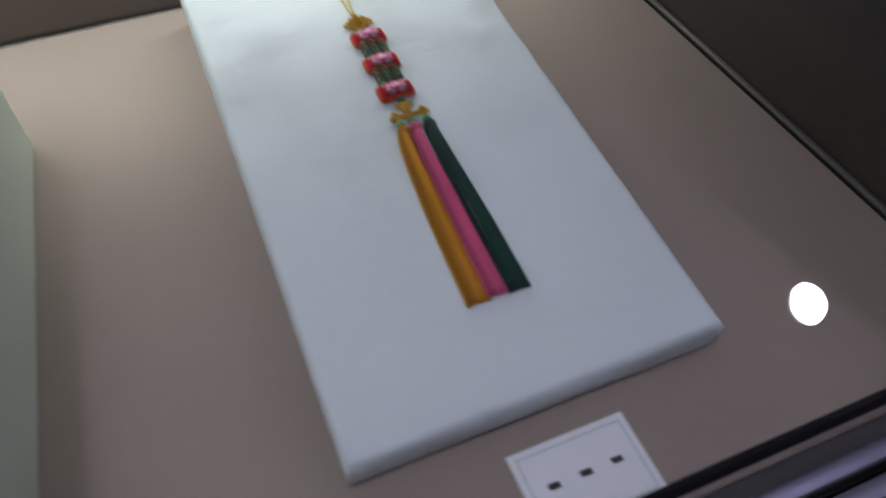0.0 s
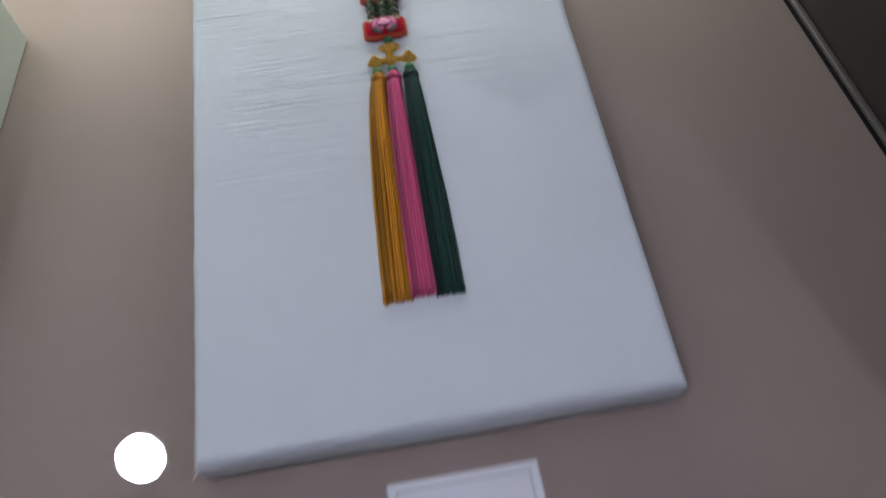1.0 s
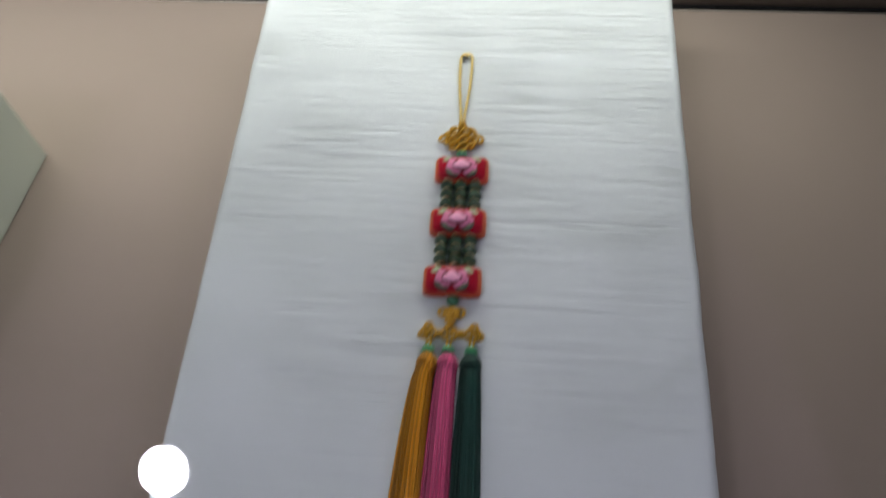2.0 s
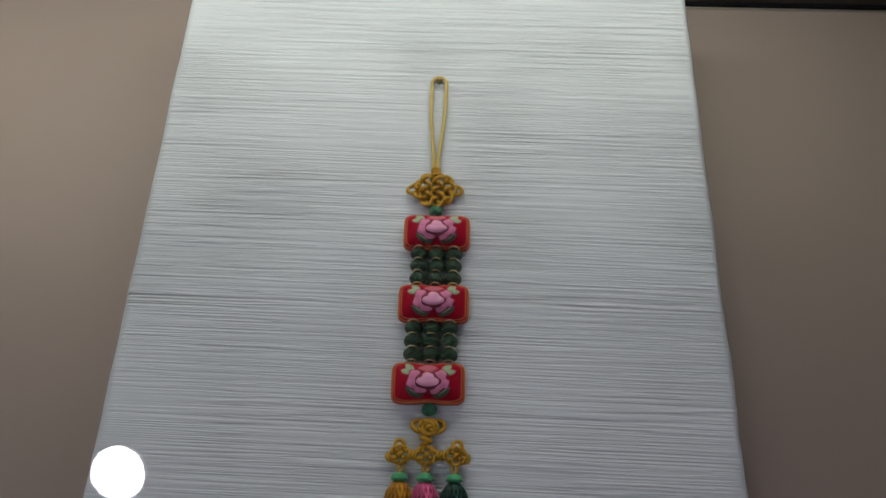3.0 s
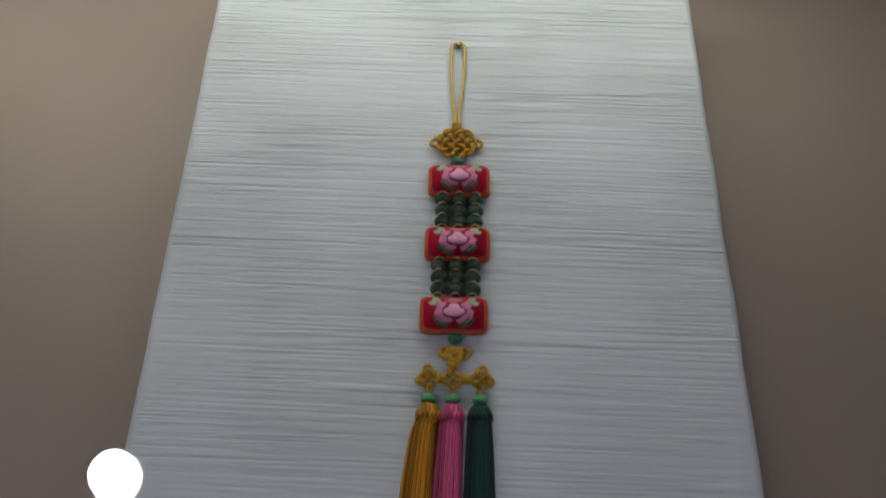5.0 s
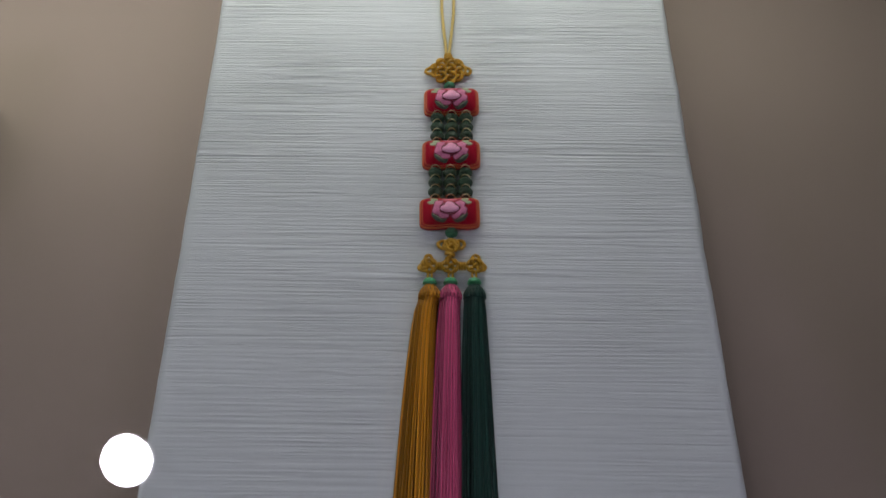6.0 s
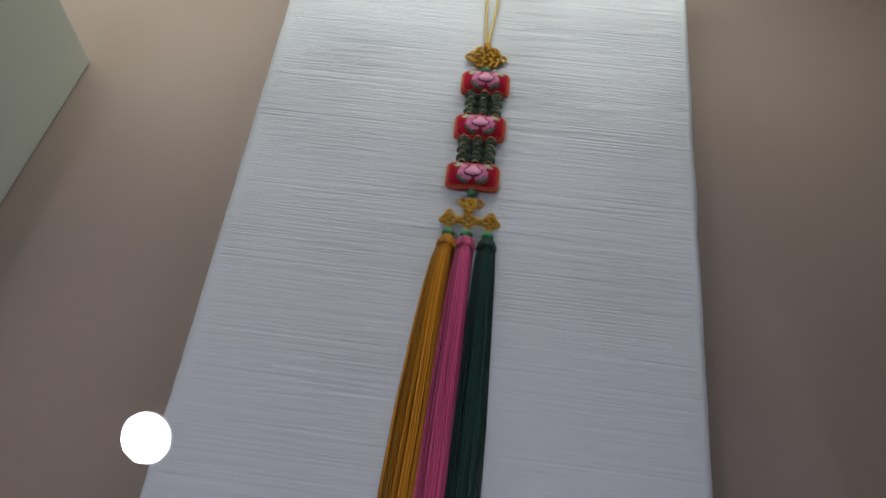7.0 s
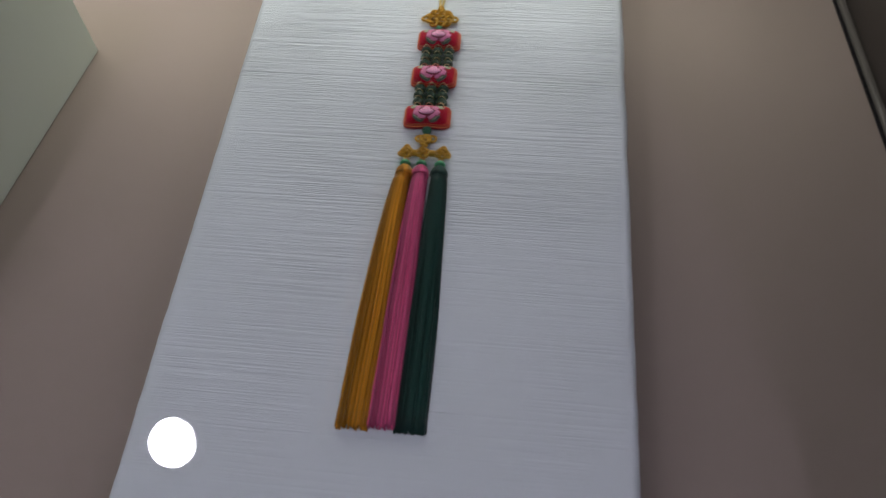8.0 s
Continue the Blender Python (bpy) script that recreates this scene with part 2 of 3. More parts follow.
wall_back = part("wall_back", box(LEFT, SIDE + 0.01, BACK + 0.002, BACK + 0.03, -0.03, under_glass(BACK) - 0.004), BACKPANEL, None, "dark brown back panel of the display case", smooth=False)
tagged(wall_back, category="wall", kind="structure")
part("trim", box(LEFT, SIDE - 0.001, BACK - 0.0025, BACK + 0.0015, 0.0005, 0.004, 0.0008), BLACK, wall_back)

# pale sliver standing in for the highlight along the felt's back edge
part("edge_highlight", box(LEFT, SIDE - 0.01, BACK - 0.0042, BACK - 0.0026, 0.0003, 0.0012), EDGE_HIGHLIGHT, wall_back)

wall_side = part("wall_side", side_panel(SIDE + 0.0105, SIDE + 0.035), DARKPANEL, None, "nearly black side panel of the display case", smooth=False)
tagged(wall_side, category="wall", kind="structure")
part("trim", box(SIDE + 0.0032, SIDE + 0.0103, FRONT, BACK, -0.03, 0.007, 0.0018), TRIM, wall_side, "thin grey trim strip")
part("seal", box(SIDE + 0.0002, SIDE + 0.0030, FRONT, BACK, -0.03, 0.003, 0.0005), BLACK, wall_side)
# the side panel stands slightly out of square
wall_side.matrix_world = pose(SIDE, 0.15, 0, 0, 0, 1.0) @ pose(-SIDE, -0.15, 0)

wall_left = part("wall_left", side_panel(LEFT - 0.03, LEFT - 0.002), DARKPANEL, None, "nearly black side panel of the display case", smooth=False)
tagged(wall_left, category="wall", kind="structure")

strip_light = thing("strip_light", pose(-0.165, 0.733, 0.33), "white strip light along the top of the back panel, switched on", "strip light")
part("housing", box(-0.68, 0.68, -0.004, 0.0178, -0.004, 0.006, 0.0015), PAINT, strip_light, smooth=False)
part("diffuser", box(-0.67, 0.67, -0.0055, -0.0042, -0.0038, 0.005, 0.0004, 1), GLOW, strip_light, smooth=False)

case_rail = thing("case_rail", pose(0, 0, 0), "polished metal front rail holding the glass of the case", "rail")
part("channel", box(LEFT, SIDE, -0.1315, FRONT - 0.001, -0.03, -0.002, 0.001), GREYMETAL, case_rail, "dark grey channel", smooth=False)
part("inner_rail", box(LEFT, SIDE, -0.1445, -0.132, -0.03, 0.003, 0.001), STEEL, case_rail, "polished inner rail")
part("groove", box(LEFT, SIDE, -0.1537, -0.145, -0.03, -0.006), BLACK, case_rail, "black rubber groove", smooth=False)
part("outer_rail", box(LEFT, SIDE, -0.1735, -0.1576, -0.04, 0.002, 0.001), STEEL, case_rail, "polished outer rail")

glass_lid = thing("glass_lid", pose(0, 0, 0), "clear sloping glass top and upright glass front of the display case", "glass")
top = box(LEFT - 0.03, SIDE + 0.035, 0.0, 0.965, 0.0, 0.004)
top.transform(pose(0, GLASS_FRONT, GLASS_LOW + 0.0065, math.degrees(math.atan(SLOPE)), 0, 0))
for nm, g in (("top_pane", top), ("front_pane", box(LEFT, SIDE, -0.1530, -0.1496, -0.0055, GLASS_LOW + 0.003))):
    pane = part(nm, g, GLASS, glass_lid, smooth=False)
    pane.visible_shadow = False
part("edge_seal", box(LEFT - 0.03, SIDE + 0.03, -0.1545, -0.1462, GLASS_LOW + 0.0032, GLASS_LOW + 0.0062, 0.0006), BLACK, glass_lid, "black rubber edge seal")

cabinet_base = part("cabinet", box(LEFT - 0.03, SIDE + 0.03, -0.172, BACK + 0.03, -0.8, -0.041), DARKPANEL, None, "dark brown cabinet standing under the glass case", smooth=False)
tagged(cabinet_base, category="cabinet")

# ---- the room round it ----
for nm, g, mat, lab, cat in (
    ("room_floor", box(-4, 4, -4, 4, -0.85, -0.8), ROOMFLOOR, "dark polished floor of the exhibition room", "floor"),
    ("ceiling", box(-4, 4, -4, 4, CEILING + 0.012, CEILING + 0.1), PAINT, "white painted ceiling with round downlights", "ceiling"),
    ("wall_room_back", box(-4, 4, 4, 4.1, -0.8, CEILING + 0.012), ROOMWALL, "plain grey wall of the exhibition room", "wall"),
    ("wall_room_front", box(-4, 4, -4.1, -4, -0.8, CEILING + 0.012), ROOMWALL, "plain grey wall of the exhibition room", "wall"),
    ("wall_room_left", box(-4.1, -4, -4, 4, -0.8, CEILING + 0.012), ROOMWALL, "plain grey wall of the exhibition room", "wall"),
    ("wall_room_right", box(4, 4.1, -4, 4, -0.8, CEILING + 0.012), ROOMWALL, "plain grey wall of the exhibition room", "wall"),
):
    tagged(part(nm, g, mat, None, lab, smooth=False), category=cat, kind="structure")


def downlight(lx, ly):
    d = thing("downlight", pose(lx, ly, CEILING), "round white recessed ceiling light, switched on, real or added fill", "ceiling light", "ceiling downlights")
    bm = bmesh.new()
    tube(bm, [(0.090 * math.cos(a), 0.090 * math.sin(a), 0.007) for a in np.linspace(0, math.tau, 48, endpoint=False)], 0.007, 8, True)
    part("ring", bm, PAINT, d)
    bm = bmesh.new()
    bmesh.ops.create_cone(bm, cap_ends=True, segments=48, radius1=0.079, radius2=0.079, depth=0.012)
    bmesh.ops.translate(bm, verts=bm.verts, vec=(0, 0, 0.006))
    part("diffuser", bm, GLOW, d, smooth=False)
    return d


# fittings for all six, the four added fill lamps included
for lx, ly, power, spread, tint in DOWNLIGHTS_AND_FILLS:
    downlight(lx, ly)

# ---- the padded board ----
ZT, WIDE, LONG = 0.042, 0.35, 0.70


def padded_board():
    """A board wrapped in cloth, thicker at the back so that its face leans forward; soft, slightly wavy edges."""
    ob = thing("display_board", BOARD, "white ribbed-cloth padded board lying on the case floor", "display board")
    bm = bmesh.new()
    nx, ny, rr = 60, 120, 0.006
    lean = math.tan(radians(5.143))

    def ease(u, n, size):
        # denser rows near both edges
        s = u / n
        return size * (0.5 - 0.5 * math.cos(math.pi * s)) * 0.5 + size * s * 0.5

    grid = []
    for j in range(ny + 1):
        row = []
        for i in range(nx + 1):
            x, y = ease(i, nx, WIDE), ease(j, ny, LONG)
            d = min(x, WIDE - x, y, LONG - y)
            drop = rr - math.sqrt(max(0, rr * rr - (rr - min(d, rr)) ** 2))
            z = ZT - drop + 0.0004 * noise.noise(Vector((x * 9, y * 9, 0)))
            wob = 0.0009 * noise.noise(Vector((x * 3, y * 22, 4.0))) + 0.0004 * noise.noise(Vector((x * 9, y * 90, 8)))
            edge = max(0, 1 - min(x, WIDE - x) / 0.03)
            row.append(bm.verts.new((x + wob * edge * (1 if x > WIDE / 2 else -1), y, z)))
        grid.append(row)
    for j in range(ny):
        for i in range(nx):
            bm.faces.new((grid[j][i], grid[j][i + 1], grid[j + 1][i + 1], grid[j + 1][i]))
    rim = [grid[0][i] for i in range(nx)] + [grid[j][nx] for j in range(ny)] + [grid[ny][i] for i in range(nx, 0, -1)] + [grid[j][0] for j in range(ny, 0, -1)]
    prev = rim
    for k in (0.35, 0.8, 1.0):
        ring = []
        for v in rim:
            low = -lean * v.co.y + 0.0008
            inset = 0.002 if k == 1.0 else 0.0
            x = v.co.x + (inset if v.co.x < WIDE / 2 else -inset)
            ring.append(bm.verts.new((x, v.co.y + (inset if v.co.y < LONG / 2 else -inset), v.co.z + (low - v.co.z) * k)))
        m = len(rim)
        for a in range(m):
            b = (a + 1) % m
            bm.faces.new((prev[b], prev[a], ring[a], ring[b]))
        prev = ring
    bm.faces.new(prev)
    part("padded_face", bm, CLOTH, ob)
    # the folded and slightly frayed corner
    bm = bmesh.new()
    rng = random.Random(4)
    for k in range(9):
        a = Vector((0.004 + rng.uniform(-0.004, 0.008), 0.002 + rng.uniform(-0.003, 0.002), ZT - 0.003 - rng.uniform(0, 0.006)))
        b = a + Vector((rng.uniform(-0.006, 0.008), rng.uniform(-0.006, 0.001), rng.uniform(-0.002, 0.004)))
        tube(bm, [a, (a + b) / 2 + Vector((0, 0, 0.0012)), b], 0.00035, 5)
    part("frayed_thread", bm, CLOTH_EDGE, ob, "frayed white threads at the corner")
    return ob


padded_board()

# ---- the block beside it ----
block = part("display_block", box(-0.66, -0.209, -0.08, 0.528, 0.0006, 0.165, 0.0025, 3), BLOCK, None, "pale green cloth-covered block standing on the case floor", smooth=False)
block.matrix_world = pose(-0.209, 0.528, 0, 0, 0, -3.0) @ pose(0.209, -0.528, 0)
tagged(block, category="display block")


# ---- the name card ----
def name_card():
    card = thing("name_card", pose(0.127, -0.1025, 0.0008, 0, 0, 0.0), "white card with a thin green border lying on the felt", "card")
    w, h = 0.110, 0.0765
    part("paper", box(0, w, 0, h, 0, 0.0022, 0.0003, 1), PAPER, card, smooth=False)
    bm = bmesh.new()
    inset, t, z = 0.0062, 0.0009, 0.0024
    for x0, x1, y0, y1 in ((inset, w - inset, inset, inset + t), (inset, w - inset, h - inset - t, h - inset),
                           (inset, inset + t, inset + t, h - inset - t), (w - inset - t, w - inset, inset + t, h - inset - t)):
        v = [bm.verts.new(p) for p in ((x0, y0, z), (x1, y0, z), (x1, y1, z), (x0, y1, z))]
        bm.faces.new(v)
    part("border", bm, GREENINK, card, "thin grey-green printed border", smooth=False)
    for cx in (0.0262, 0.0555, 0.0845):
        part("print_bar", box(cx - 0.0052, cx + 0.0052, 0.0395 - 0.0028, 0.0395 + 0.0028, 0.0021, 0.0025), INK, card, "black printed bar", smooth=False)


name_card()

# ---- the pendant ----
pendant = thing("tassel_pendant", BOARD @ pose(0, 0, ZT), "silk pendant with red cushions, green beads and three tassels", "tassel pendant")


def lattice(cx, cy, cz, ax, ay, gap, r, lift):
    """A flat knot of interlaced cords: two crossing sets over and under one another, turned back in small bights round the rim."""
    bm = bmesh.new()
    slope = ay / ax
    run = Vector((1, slope)).normalized()
    for way in (-1, 1):
        d = Vector((run.x, way * run.y))
        n = Vector((-d.y, d.x))
        reach = abs(n.x) * ax + abs(n.y) * ay
        count = int(reach * 0.86 / gap)
        for k in range(-count, count + 1):
            o = n * (k * gap)
            # where the line leaves the ellipse
            qa = (d.x / ax) ** 2 + (d.y / ay) ** 2
            qb = 2 * (o.x * d.x / ax ** 2 + o.y * d.y / ay ** 2)
            qc = (o.x / ax) ** 2 + (o.y / ay) ** 2 - 1
            disc = qb * qb - 4 * qa * qc
            if disc <= 0:
                continue
            s0, s1 = (-qb - math.sqrt(disc)) / (2 * qa), (-qb + math.sqrt(disc)) / (2 * qa)
            pts = []
            for s in np.linspace(s0, s1, 22):
                p = o + d * s
                z = cz + lift * math.cos(math.pi * (s / gap * 0.9 + k)) * way
                pts.append((cx + p.x, cy + p.y, z))
            tube(bm, pts, r, 6)
    bights = max(8, int(math.tau * math.sqrt(ax * ay) / (gap * 1.35)))
    for k in range(bights):
        a = math.tau * k / bights
        px, py = cx + ax * 0.90 * math.cos(a), cy + ay * 0.90 * math.sin(a)
        t = math.atan2(ay * math.cos(a), -ax * math.sin(a))
        pts = []
        for u in np.linspace(0, math.pi, 9):
            lx, ly = gap * 0.72 * math.cos(u), -gap * 0.62 * math.sin(u)
            pts.append((px + lx * math.cos(t) - ly * math.sin(t), py + lx * math.sin(t) + ly * math.cos(t), cz + lift * 0.6 * math.cos(u)))
        tube(bm, pts, r * 0.92, 6)
    return bm


def cord_loop(cx, cy, cz, w, h, r, turn=0.0, steps=24):
    c, s = math.cos(turn), math.sin(turn)
    pts = []
    for i in range(steps):
        a = math.tau * i / steps
        x, y = w * math.cos(a), h * math.sin(a)
        pts.append((cx + x * c - y * s, cy + x * s + y * c, cz + 0.0004 * math.sin(2 * a)))
    return tube(bmesh.new(), pts, r, 6, True)


# the hanging loop, with its pin
bm = bmesh.new()
pts = []
for s in np.linspace(0, 1, 26):
    pts.append((0.1787 - 0.0008 - 0.0034 * math.sin(min(1, s * 1.25) * math.pi / 2) ** 1.6, 0.506 + 0.0675 * s, 0.0022))
for a in np.linspace(math.pi, 0, 10)[1:-1]:
    pts.append((0.1792 + 0.0044 * math.cos(a), 0.5737 + 0.0040 * math.sin(a), 0.0022))
for s in np.linspace(1, 0, 26):
    pts.append((0.1793 + 0.0008 + 0.0036 * math.sin(min(1, s * 1.25) * math.pi / 2) ** 1.6, 0.506 + 0.0675 * s, 0.0022))
tube(bm, pts, 0.00118, 8)
part("hanging_loop", bm, GOLDPALE, pendant, "pale gold cord loop")
bm = ball(bmesh.new(), (0, 0, 0.0045), 0.0021, 0.0021, 0.0012)
tube(bm, [(0, 0, 0.0003), (0, 0, 0.0045)], 0.0009, 8)
pin = part("pin", bm, BRASS, None, "small dark brass pin holding the loop")
pin.matrix_world = BOARD @ pose(0.1792, 0.5746, ZT)
tagged(pin, category="pin")

# the upper knot
bm = bmesh.new()
for k in range(4):
    tube(bm, [(0.1793 + 0.0024 * math.cos(a), 0.5048 + 0.0013 * k - 0.002, 0.0032 + 0.0024 * math.sin(a)) for a in np.linspace(0, math.tau, 12, endpoint=False)], 0.0008, 6, True)
part("cord_wrap", bm, GOLD, pendant)
part("upper_knot", lattice(0.1793, 0.4922, 0.0042, 0.0108, 0.0096, 0.0048, 0.00126, 0.0019), GOLD, pendant, "interlaced gold cord knot")
for sgn in (-1, 1):
    part("knot_ear", cord_loop(0.1792 + sgn * 0.0129, 0.4926, 0.003, 0.0038, 0.0028, 0.0012, sgn * -0.3), GOLD, pendant)


def silk_bead(name, x, y, r, mat, seed, flat=0.85):
    """A knotted silk bead: a lumpy core with cord coils round it."""
    bm = ball(bmesh.new(), (x, y, r * 0.95 + 0.0004), r * 0.90, r * flat * 0.90, r * 0.82, 12, 8, 0.25, seed)
    rng = random.Random(seed)
    for k in range(5):
        tilt = rng.uniform(-0.9, 0.9)
        pts = []
        for a in np.linspace(0, math.tau, 16, endpoint=False):
            p = Vector((math.cos(a) * r * 0.98, math.sin(a) * r * flat * 0.5, 0))
            q = Matrix.Rotation(tilt, 3, "Z") @ Matrix.Rotation(k * 0.8 + rng.uniform(-0.3, 0.3), 3, "X") @ p
            n = q.normalized()
            pts.append((x + n.x * r * 0.86, y + n.y * r * flat * 0.86, r * 0.95 + 0.0004 + n.z * r * 0.80))
        tube(bm, pts, r * 0.17, 5, True)
    return part(name, bm, mat, pendant, "knotted " + mat.name.replace("_", " ") + " bead")


silk_bead("link_bead", 0.1803, 0.4770, 0.0042, MIDGREEN, 31)
silk_bead("link_bead", 0.1812, 0.3573, 0.0042, MIDGREEN, 32)


# the embroidered cushions
def cushion(cx, cy, w, h, turn):
    a, b, top = w / 2, h / 2, 0.0135
    c, s = math.cos(turn), math.sin(turn)

    def outline(t):
        # a rounded rectangle with a slight waist
        n = 8.0
        ct, st = math.cos(t), math.sin(t)
        k = (abs(ct) ** n + abs(st) ** n) ** (-1 / n)
        x, y = a * k * ct, b * k * st
        y *= 1 - 0.075 * math.exp(-(x / (a * 0.34)) ** 2)
        return x, y

    def height(x, y):
        u, v = min(1, abs(x) / a), min(1, abs(y) / (b * (1 - 0.075 * math.exp(-(x / (a * 0.34)) ** 2))))
        return 0.0045 + (top - 0.0045) * (max(0, 1 - u ** 3.2) ** 0.6) * (max(0, 1 - v ** 2.3) ** 0.55)

    def place(x, y, z):
        return (cx + x * c - y * s, cy + x * s + y * c, z)

    bm = bmesh.new()
    seg, rings = 64, 14
    prev = None
    centre = bm.verts.new(place(0, 0, height(0, 0)))
    for r in range(1, rings + 1):
        f = r / rings
        f = 1 - (1 - f) ** 1.4
        ring = []
        for i in range(seg):
            x, y = outline(math.tau * i / seg)
            x, y = x * f, y * f
            ring.append(bm.verts.new(place(x, y, height(x, y) + 0.00015 * noise.noise(Vector((x * 500, y * 500, cy * 50))))))
        for i in range(seg):
            j = (i + 1) % seg
            if prev:
                bm.faces.new((prev[i], ring[i], ring[j], prev[j]))
            else:
                bm.faces.new((centre, ring[i], ring[j]))
        prev = ring
    for f, z in ((1.0, 0.0022), (0.93, 0.0003)):
        ring = []
        for i in range(seg):
            x, y = outline(math.tau * i / seg)
            ring.append(bm.verts.new(place(x * f, y * f, z)))
        for i in range(seg):
            j = (i + 1) % seg
            bm.faces.new((prev[i], ring[i], ring[j], prev[j]))
        prev = ring
    bm.faces.new(prev[::-1])
    ob = part("cushion", bm, RED, pendant, "padded crimson satin cushion with an embroidered peony")
    for grow, z, r, mat in ((1.012, 0.0046, 0.00075, ORANGE), (0.945, 0.0057, 0.00036, ORANGE), (1.012, 0.0028, 0.0008, RED)):
        pts = []
        for i in range(72):
            x, y = outline(math.tau * i / 72)
            xg, yg = x * grow, y * grow + math.copysign(b * (grow - 1), y) * 0.3
            pts.append(place(xg, yg, z if grow > 1 else height(xg, yg) + 0.0002))
        part("piping", tube(bmesh.new(), pts, r, 6, True), mat, ob, "orange piping" if mat is ORANGE else "")

    def patch(name, blob, mat, lift, label=""):
        """A raised embroidered patch that follows the cushion; blob gives its outline as (x, y)."""
        bm = bmesh.new()
        mx, my = sum(p[0] for p in blob) / len(blob), sum(p[1] for p in blob) / len(blob)
        mid = bm.verts.new(place(mx, my, height(mx, my) + lift * 1.5))
        inner = [bm.verts.new(place(mx + (x - mx) * 0.6, my + (y - my) * 0.6, height(mx + (x - mx) * 0.6, my + (y - my) * 0.6) + lift * 1.35)) for x, y in blob]
        edge = [bm.verts.new(place(mx + (x - mx) * 0.93, my + (y - my) * 0.93, height(mx + (x - mx) * 0.93, my + (y - my) * 0.93) + lift)) for x, y in blob]
        foot = [bm.verts.new(place(x, y, height(x, y) - 0.0002)) for x, y in blob]
        n = len(blob)
        for i in range(n):
            j = (i + 1) % n
            bm.faces.new((mid, inner[i], inner[j]))
            bm.faces.new((inner[i], edge[i], edge[j], inner[j]))
            bm.faces.new((edge[i], foot[i], foot[j], edge[j]))
        part(name, bm, mat, ob, label)

    def petal(px, py, rx, ry, turn_, lobes=0, depth=0.0, n=28):
        out = []
        for i in range(n):
            t = math.tau * i / n
            k = 1 + depth * math.cos(lobes * t)
            x, y = rx * k * math.cos(t), ry * k * math.sin(t)
            out.append((px + x * math.cos(turn_) - y * math.sin(turn_), py + x * math.sin(turn_) + y * math.cos(turn_)))
        return out

    def leaf(px, py, length, wide, turn_):
        out = []
        for i in range(20):
            t = math.tau * i / 20
            x, y = length * math.cos(t), wide * math.sin(t) * (1 - 0.55 * abs(math.cos(t)) ** 3)
            out.append((px + x * math.cos(turn_) - y * math.sin(turn_), py + x * math.sin(turn_) + y * math.cos(turn_)))
        return out

    for sx in (-1, 1):
        patch("leaf", leaf(sx * a * 0.52, b * 0.64, 0.0040, 0.0021, math.pi / 2 - sx * 0.75), LEAFPALE, 0.00022, "pale green embroidered leaf")
        patch("leaf", leaf(sx * a * 0.63, b * 0.42, 0.0031, 0.0017, math.pi / 2 - sx * 1.2), LEAFPALE, 0.00018, "pale green embroidered leaf")
        patch("leaf", leaf(sx * a * 0.43, -b * 0.58, 0.0046, 0.0023, sx * 0.55), LEAFDARK, 0.00020, "dark green embroidered leaf")
        patch("leaf", leaf(sx * a * 0.24, -b * 0.70, 0.0032, 0.0017, -sx * 0.2), LEAFDARK, 0.00020, "dark green embroidered leaf")
        patch("leaf_vein", leaf(sx * a * 0.43, -b * 0.58, 0.0040, 0.00035, sx * 0.55), LEAFPALE, 0.00045)
    patch("petal", petal(0, b * 0.60, 0.0052, 0.0026, 0, 4, 0.09), ROSE, 0.00045, "rose embroidered petal")
    lift = 0.00030
    for px, py, rx, ry, lobes in ((0.23, -0.36, 0.0038, 0.0024, 3), (0.44, -0.08, 0.0031, 0.0032, 5), (0.36, 0.30, 0.0036, 0.0031, 5)):
        for sx in (-1, 1):
            lift += 0.00004
            patch("petal_edge", petal(sx * a * px, b * (py - 0.10), rx * 1.15, ry * 1.17, 0.3 * sx, lobes, 0.10), PLUM, lift)
            patch("petal", petal(sx * a * px, b * (py - 0.10), rx, ry, 0.3 * sx, lobes, 0.10), PINK, lift + 0.00014, "pink embroidered petal")
    patch("petal_edge", petal(0, -b * 0.08, 0.0075, 0.0050, 0, 5, 0.06), PLUM, 0.00085, "dark plum outline")
    patch("petal", petal(0, -b * 0.13, 0.0062, 0.0031, 0, 2, 0.06), PALEPINK, 0.0012, "pale pink flower centre")
    patch("petal", petal(0, b * 0.09, 0.0035, 0.0028, 0, 3, 0.05), PALEPINK, 0.00125, "pale pink flower centre")
    return ob


for cx, cy, w in ((0.1815, 0.4628, 0.0376), (0.1812, 0.4180, 0.0384), (0.1800, 0.3717, 0.0384)):
    cushion(cx, cy, w, 0.0214, 0.01)

# the beads between the cushions
seed = 50
for y0, x0 in ((0.4404, 0.1817), (0.3949, 0.1806)):
    for col in (-1, 0, 1):
        for row in (-1, 0, 1):
            seed += 1
            silk_bead("bead", x0 + col * 0.0102, y0 + row * 0.0077 + (0.0003 if col else 0), 0.0049, DARKGREEN, seed, 0.80)
        for row in (-0.5, 0.5, 1.5, -1.5):
            yy = y0 + row * 0.0077
            bm = tube(bmesh.new(), [(x0 + col * 0.0102 + 0.0031 * math.cos(a), yy, 0.0047 + 0.0053 * math.sin(a)) for a in np.linspace(0, math.tau, 18, endpoint=False)], 0.00045, 5, True)
            part("gold_ring", bm, GOLDMETAL, pendant, "fine gold thread ring")

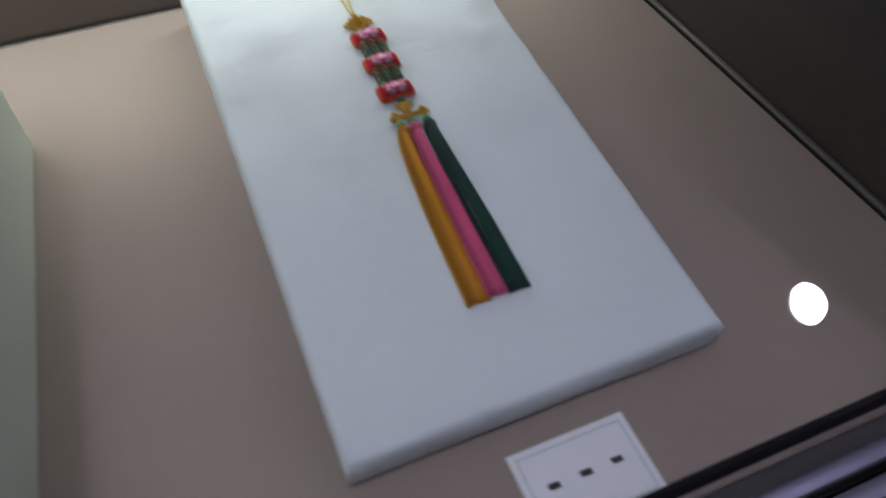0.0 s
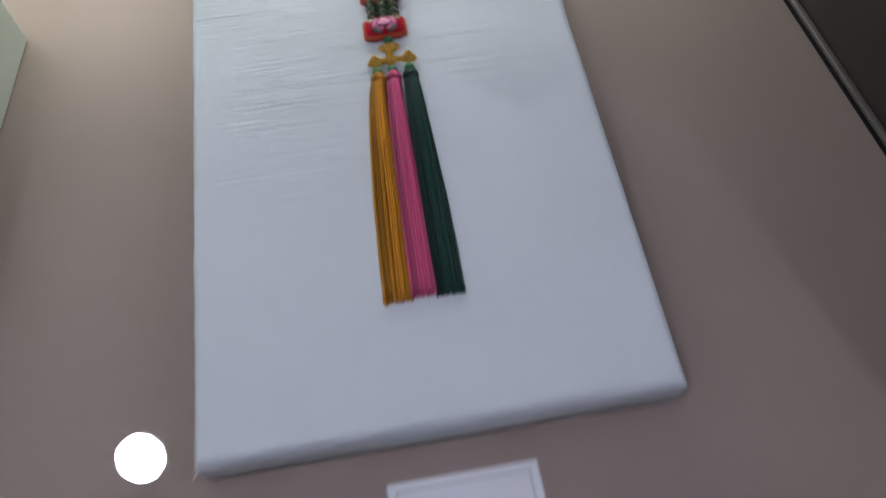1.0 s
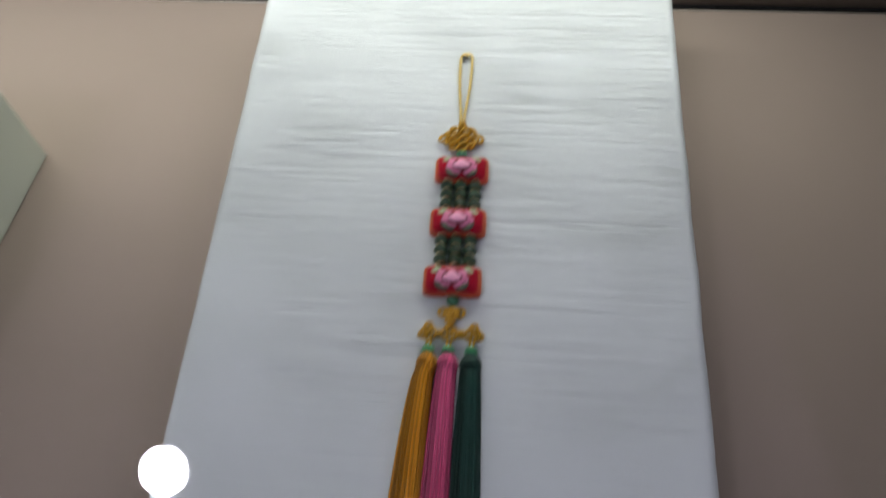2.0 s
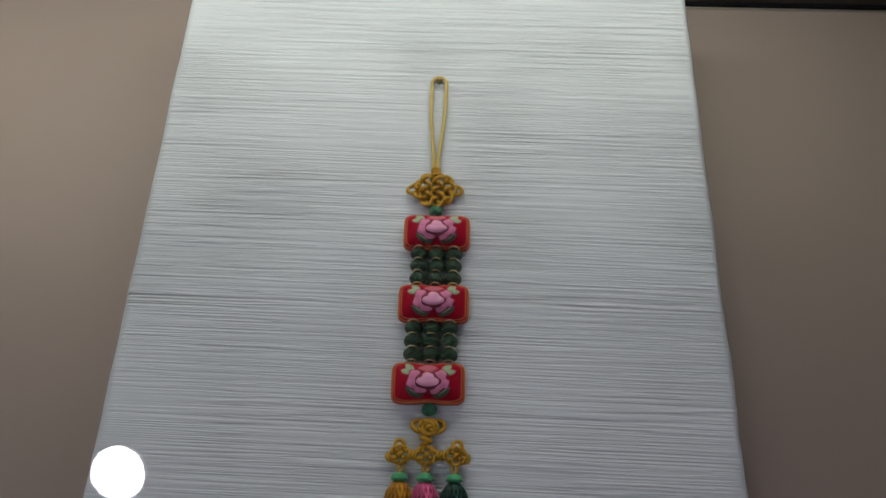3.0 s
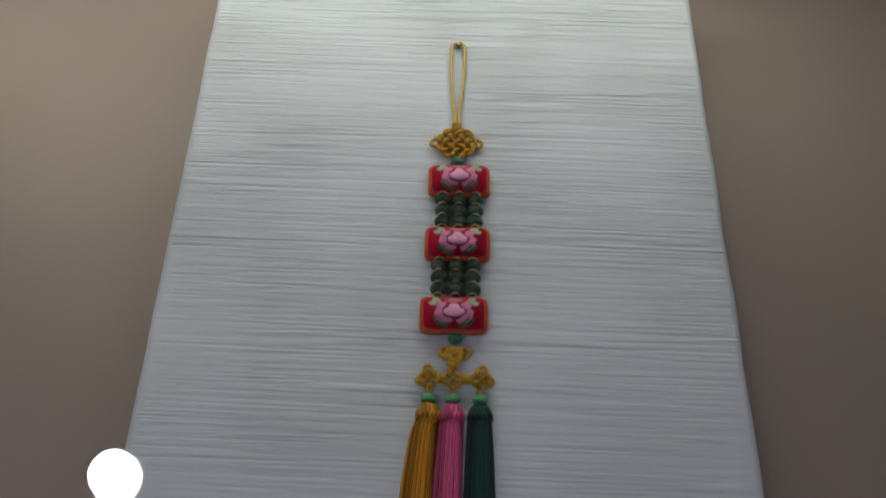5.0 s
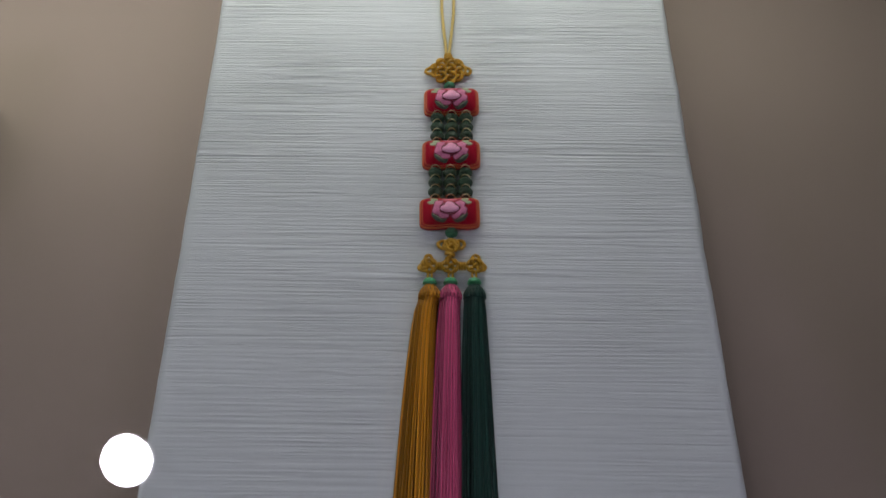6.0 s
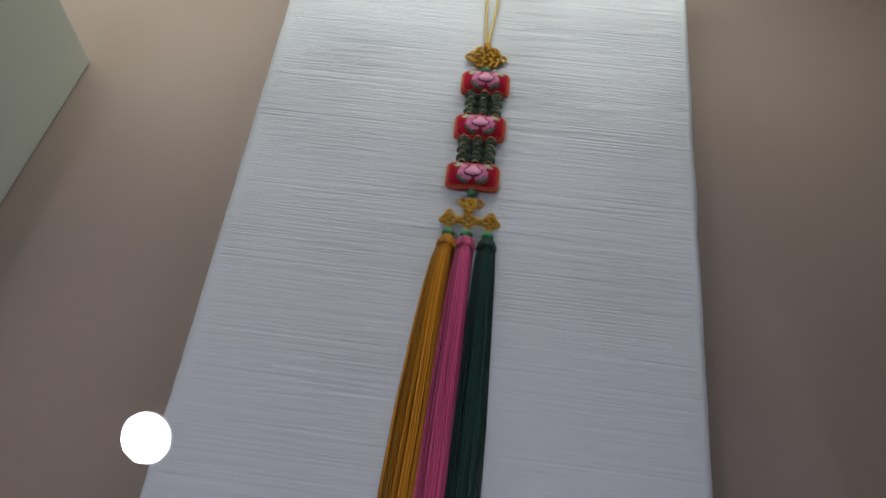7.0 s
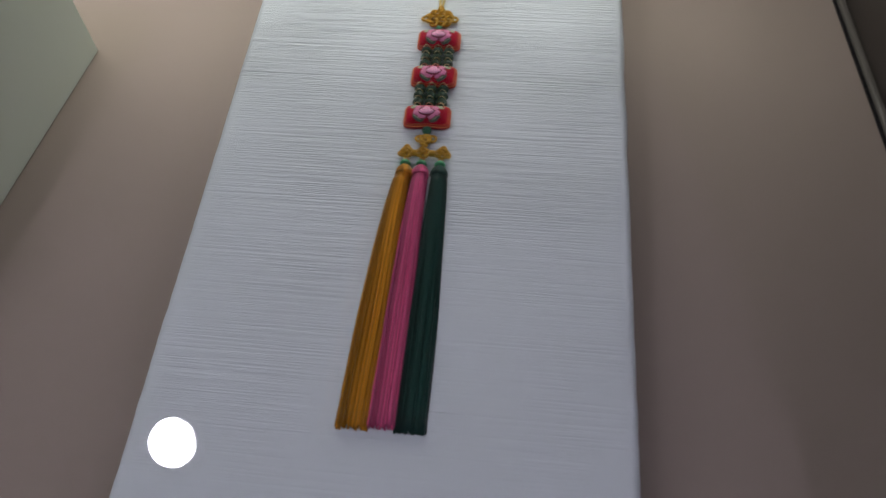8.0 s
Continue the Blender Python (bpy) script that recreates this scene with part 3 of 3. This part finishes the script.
# the lower knots
for sgn in (-1, 1):
    part("lower_knot", cord_loop(0.1810 + sgn * 0.0044, 0.3486, 0.0036, 0.0043, 0.0031, 0.00118, sgn * 0.25), GOLD, pendant, "looped gold cord knot")
part("lower_knot", cord_loop(0.1810, 0.3474, 0.0050, 0.0030, 0.0034, 0.00118), GOLD, pendant, "looped gold cord knot")
part("lower_knot", lattice(0.1810, 0.3478, 0.0046, 0.0034, 0.0028, 0.0031, 0.00112, 0.0012), GOLD, pendant, "interlaced gold cord knot")
bm = bmesh.new()
tube(bm, [(0.1775, 0.3424, 0.004), (0.180, 0.3411, 0.0062), (0.1828, 0.3400, 0.0045)], 0.0014, 7)
tube(bm, [(0.1828, 0.3418, 0.004), (0.180, 0.3398, 0.0052), (0.1775, 0.3380, 0.004)], 0.0014, 7)
part("cord_link", bm, GOLD, pendant)
HEADS = ((0.1672, "gold", 0.1443, 0.1672), (0.1805, "pink", 0.1660, 0.1858), (0.1957, "green", 0.1848, 0.2073))
for i, (hx, colour, x0, x1) in enumerate(HEADS):
    part("row_knot", lattice(hx + (i - 1) * 0.0006, 0.3334, 0.0042, 0.0037, 0.0030, 0.0032, 0.00106, 0.0015), GOLD, pendant, "small interlaced gold knot")
    if i != 1:
        part("knot_ear", cord_loop(hx + (i - 1) * 0.0010, 0.3384, 0.0035, 0.0024, 0.0028, 0.00105, (i - 1) * -0.2), GOLD, pendant)
        part("knot_ear", cord_loop(hx + (i - 1) * 0.0046, 0.3324, 0.0035, 0.0028, 0.0022, 0.00105), GOLD, pendant)
    part("cord_link", tube(bmesh.new(), [(hx - 0.0012, 0.3285, 0.004), (hx - 0.0014, 0.326, 0.004), (hx, 0.3238, 0.0042), (hx + 0.0014, 0.326, 0.004), (hx + 0.0012, 0.3285, 0.004)], 0.0008, 6), GOLD, pendant)
for lx in (0.1732, 0.1882):
    bm = bmesh.new()
    for k in range(3):
        tube(bm, [(lx + (k - 1) * 0.0016, 0.3333 + 0.0020 * math.cos(a), 0.0040 + 0.0022 * math.sin(a)) for a in np.linspace(0, math.tau, 14, endpoint=False)], 0.0009, 6, True)
    part("cord_wrap", bm, GOLD, pendant)


# the tassels
def tassel(hx, colour, x0, x1, y_end, seed):
    mat = STRAND[colour]
    rng = random.Random(seed)
    y_top = 0.3195
    head = part("tassel", ball(bmesh.new(), (hx, y_top - 0.0065, 0.0052), 0.0057, 0.0070, 0.0042, 20, 12), mat, pendant, colour + " silk tassel with straight hanging strands")
    bm = bmesh.new()
    ball(bm, (hx, 0.3218, 0.0047), 0.0043, 0.0027, 0.0043, 16, 10)
    for k in (-0.6,):
        tube(bm, [(hx + 0.0040 * math.cos(a), 0.3218 + k * 0.0013, 0.0047 + 0.0040 * math.sin(a)) for a in np.linspace(0, math.tau, 16, endpoint=False)], 0.0007, 6, True)
    part("cap", bm, JADE, head, "jade green cord cap")
    # crossing cords over the head
    bm = bmesh.new()
    for k in range(9):
        for way in (-1, 1):
            pts = []
            for s in np.linspace(0, 1, 9):
                ang = math.pi * (k + 0.5) / 9 + way * (s - 0.5) * 0.5
                r = 0.0066 * math.sin(min(1, 0.25 + s * 0.9) * math.pi / 2) + 0.0002
                pts.append((hx + r * math.cos(ang), y_top - 0.0002 - s * 0.0095, 0.0048 + r * 0.80 * math.sin(ang)))
            tube(bm, pts, 0.00058, 5)
    part("netted_head", bm, mat, head)
    # straight silk cords in three layers, with dark gaps between them and uneven ends
    bm = bmesh.new()
    for layer, count in ((0, 20), (1, 17), (2, 12)):
        for i in range(count):
            cu = (i + 0.5 + rng.uniform(-0.24, 0.24)) / count
            drift, phase, b = rng.uniform(-0.022, 0.022), rng.uniform(0, 6), rng.uniform(0, 6)
            lift = rng.uniform(-0.0005, 0.0006)
            end = y_end + rng.uniform(-0.0016, 0.0018) + 0.0006 * layer
            pts = []
            for s in np.linspace(0, 1, 22):
                y = y_top - 0.006 + (end - y_top + 0.006) * s
                open_out = min(1.0, s * 1.7) ** 0.75
                mid = hx + ((x0 + x1) / 2 - hx) * math.sqrt(s)
                half = 0.0064 + ((x1 - x0) / 2 - 0.0064) * open_out
                u = cu + drift * math.sin(s * 3 + phase) * min(1, 2 * s) + 0.006 * math.sin(s * 9 + b)
                u = 0.5 + (u - 0.5) * (1.0 - 0.07 * layer)
                bulge = math.sqrt(max(0.06, 1 - min(1, (2 * u - 1) ** 2)))
                tall = 0.0092 - 0.0050 * min(1, s * 1.6)
                z = max(0.0008, tall * bulge * (0.25 + 0.36 * layer) + lift * min(1, s * 3))
                pts.append((mid + (2 * u - 1) * half, y, z))
            tube(bm, pts, rng.uniform(0.00042, 0.00066), 6, False, lambda k: 1.0 + (0.35 if k > 0.985 else 0.0))
    tagged(part("strand", bm, mat, head), kind="stuff")


for i, ((hx, colour, x0, x1), y_end) in enumerate(zip(HEADS, (0.0985, 0.1003, 0.0978))):
    tassel(hx, colour, x0, x1, y_end, 11 + i)
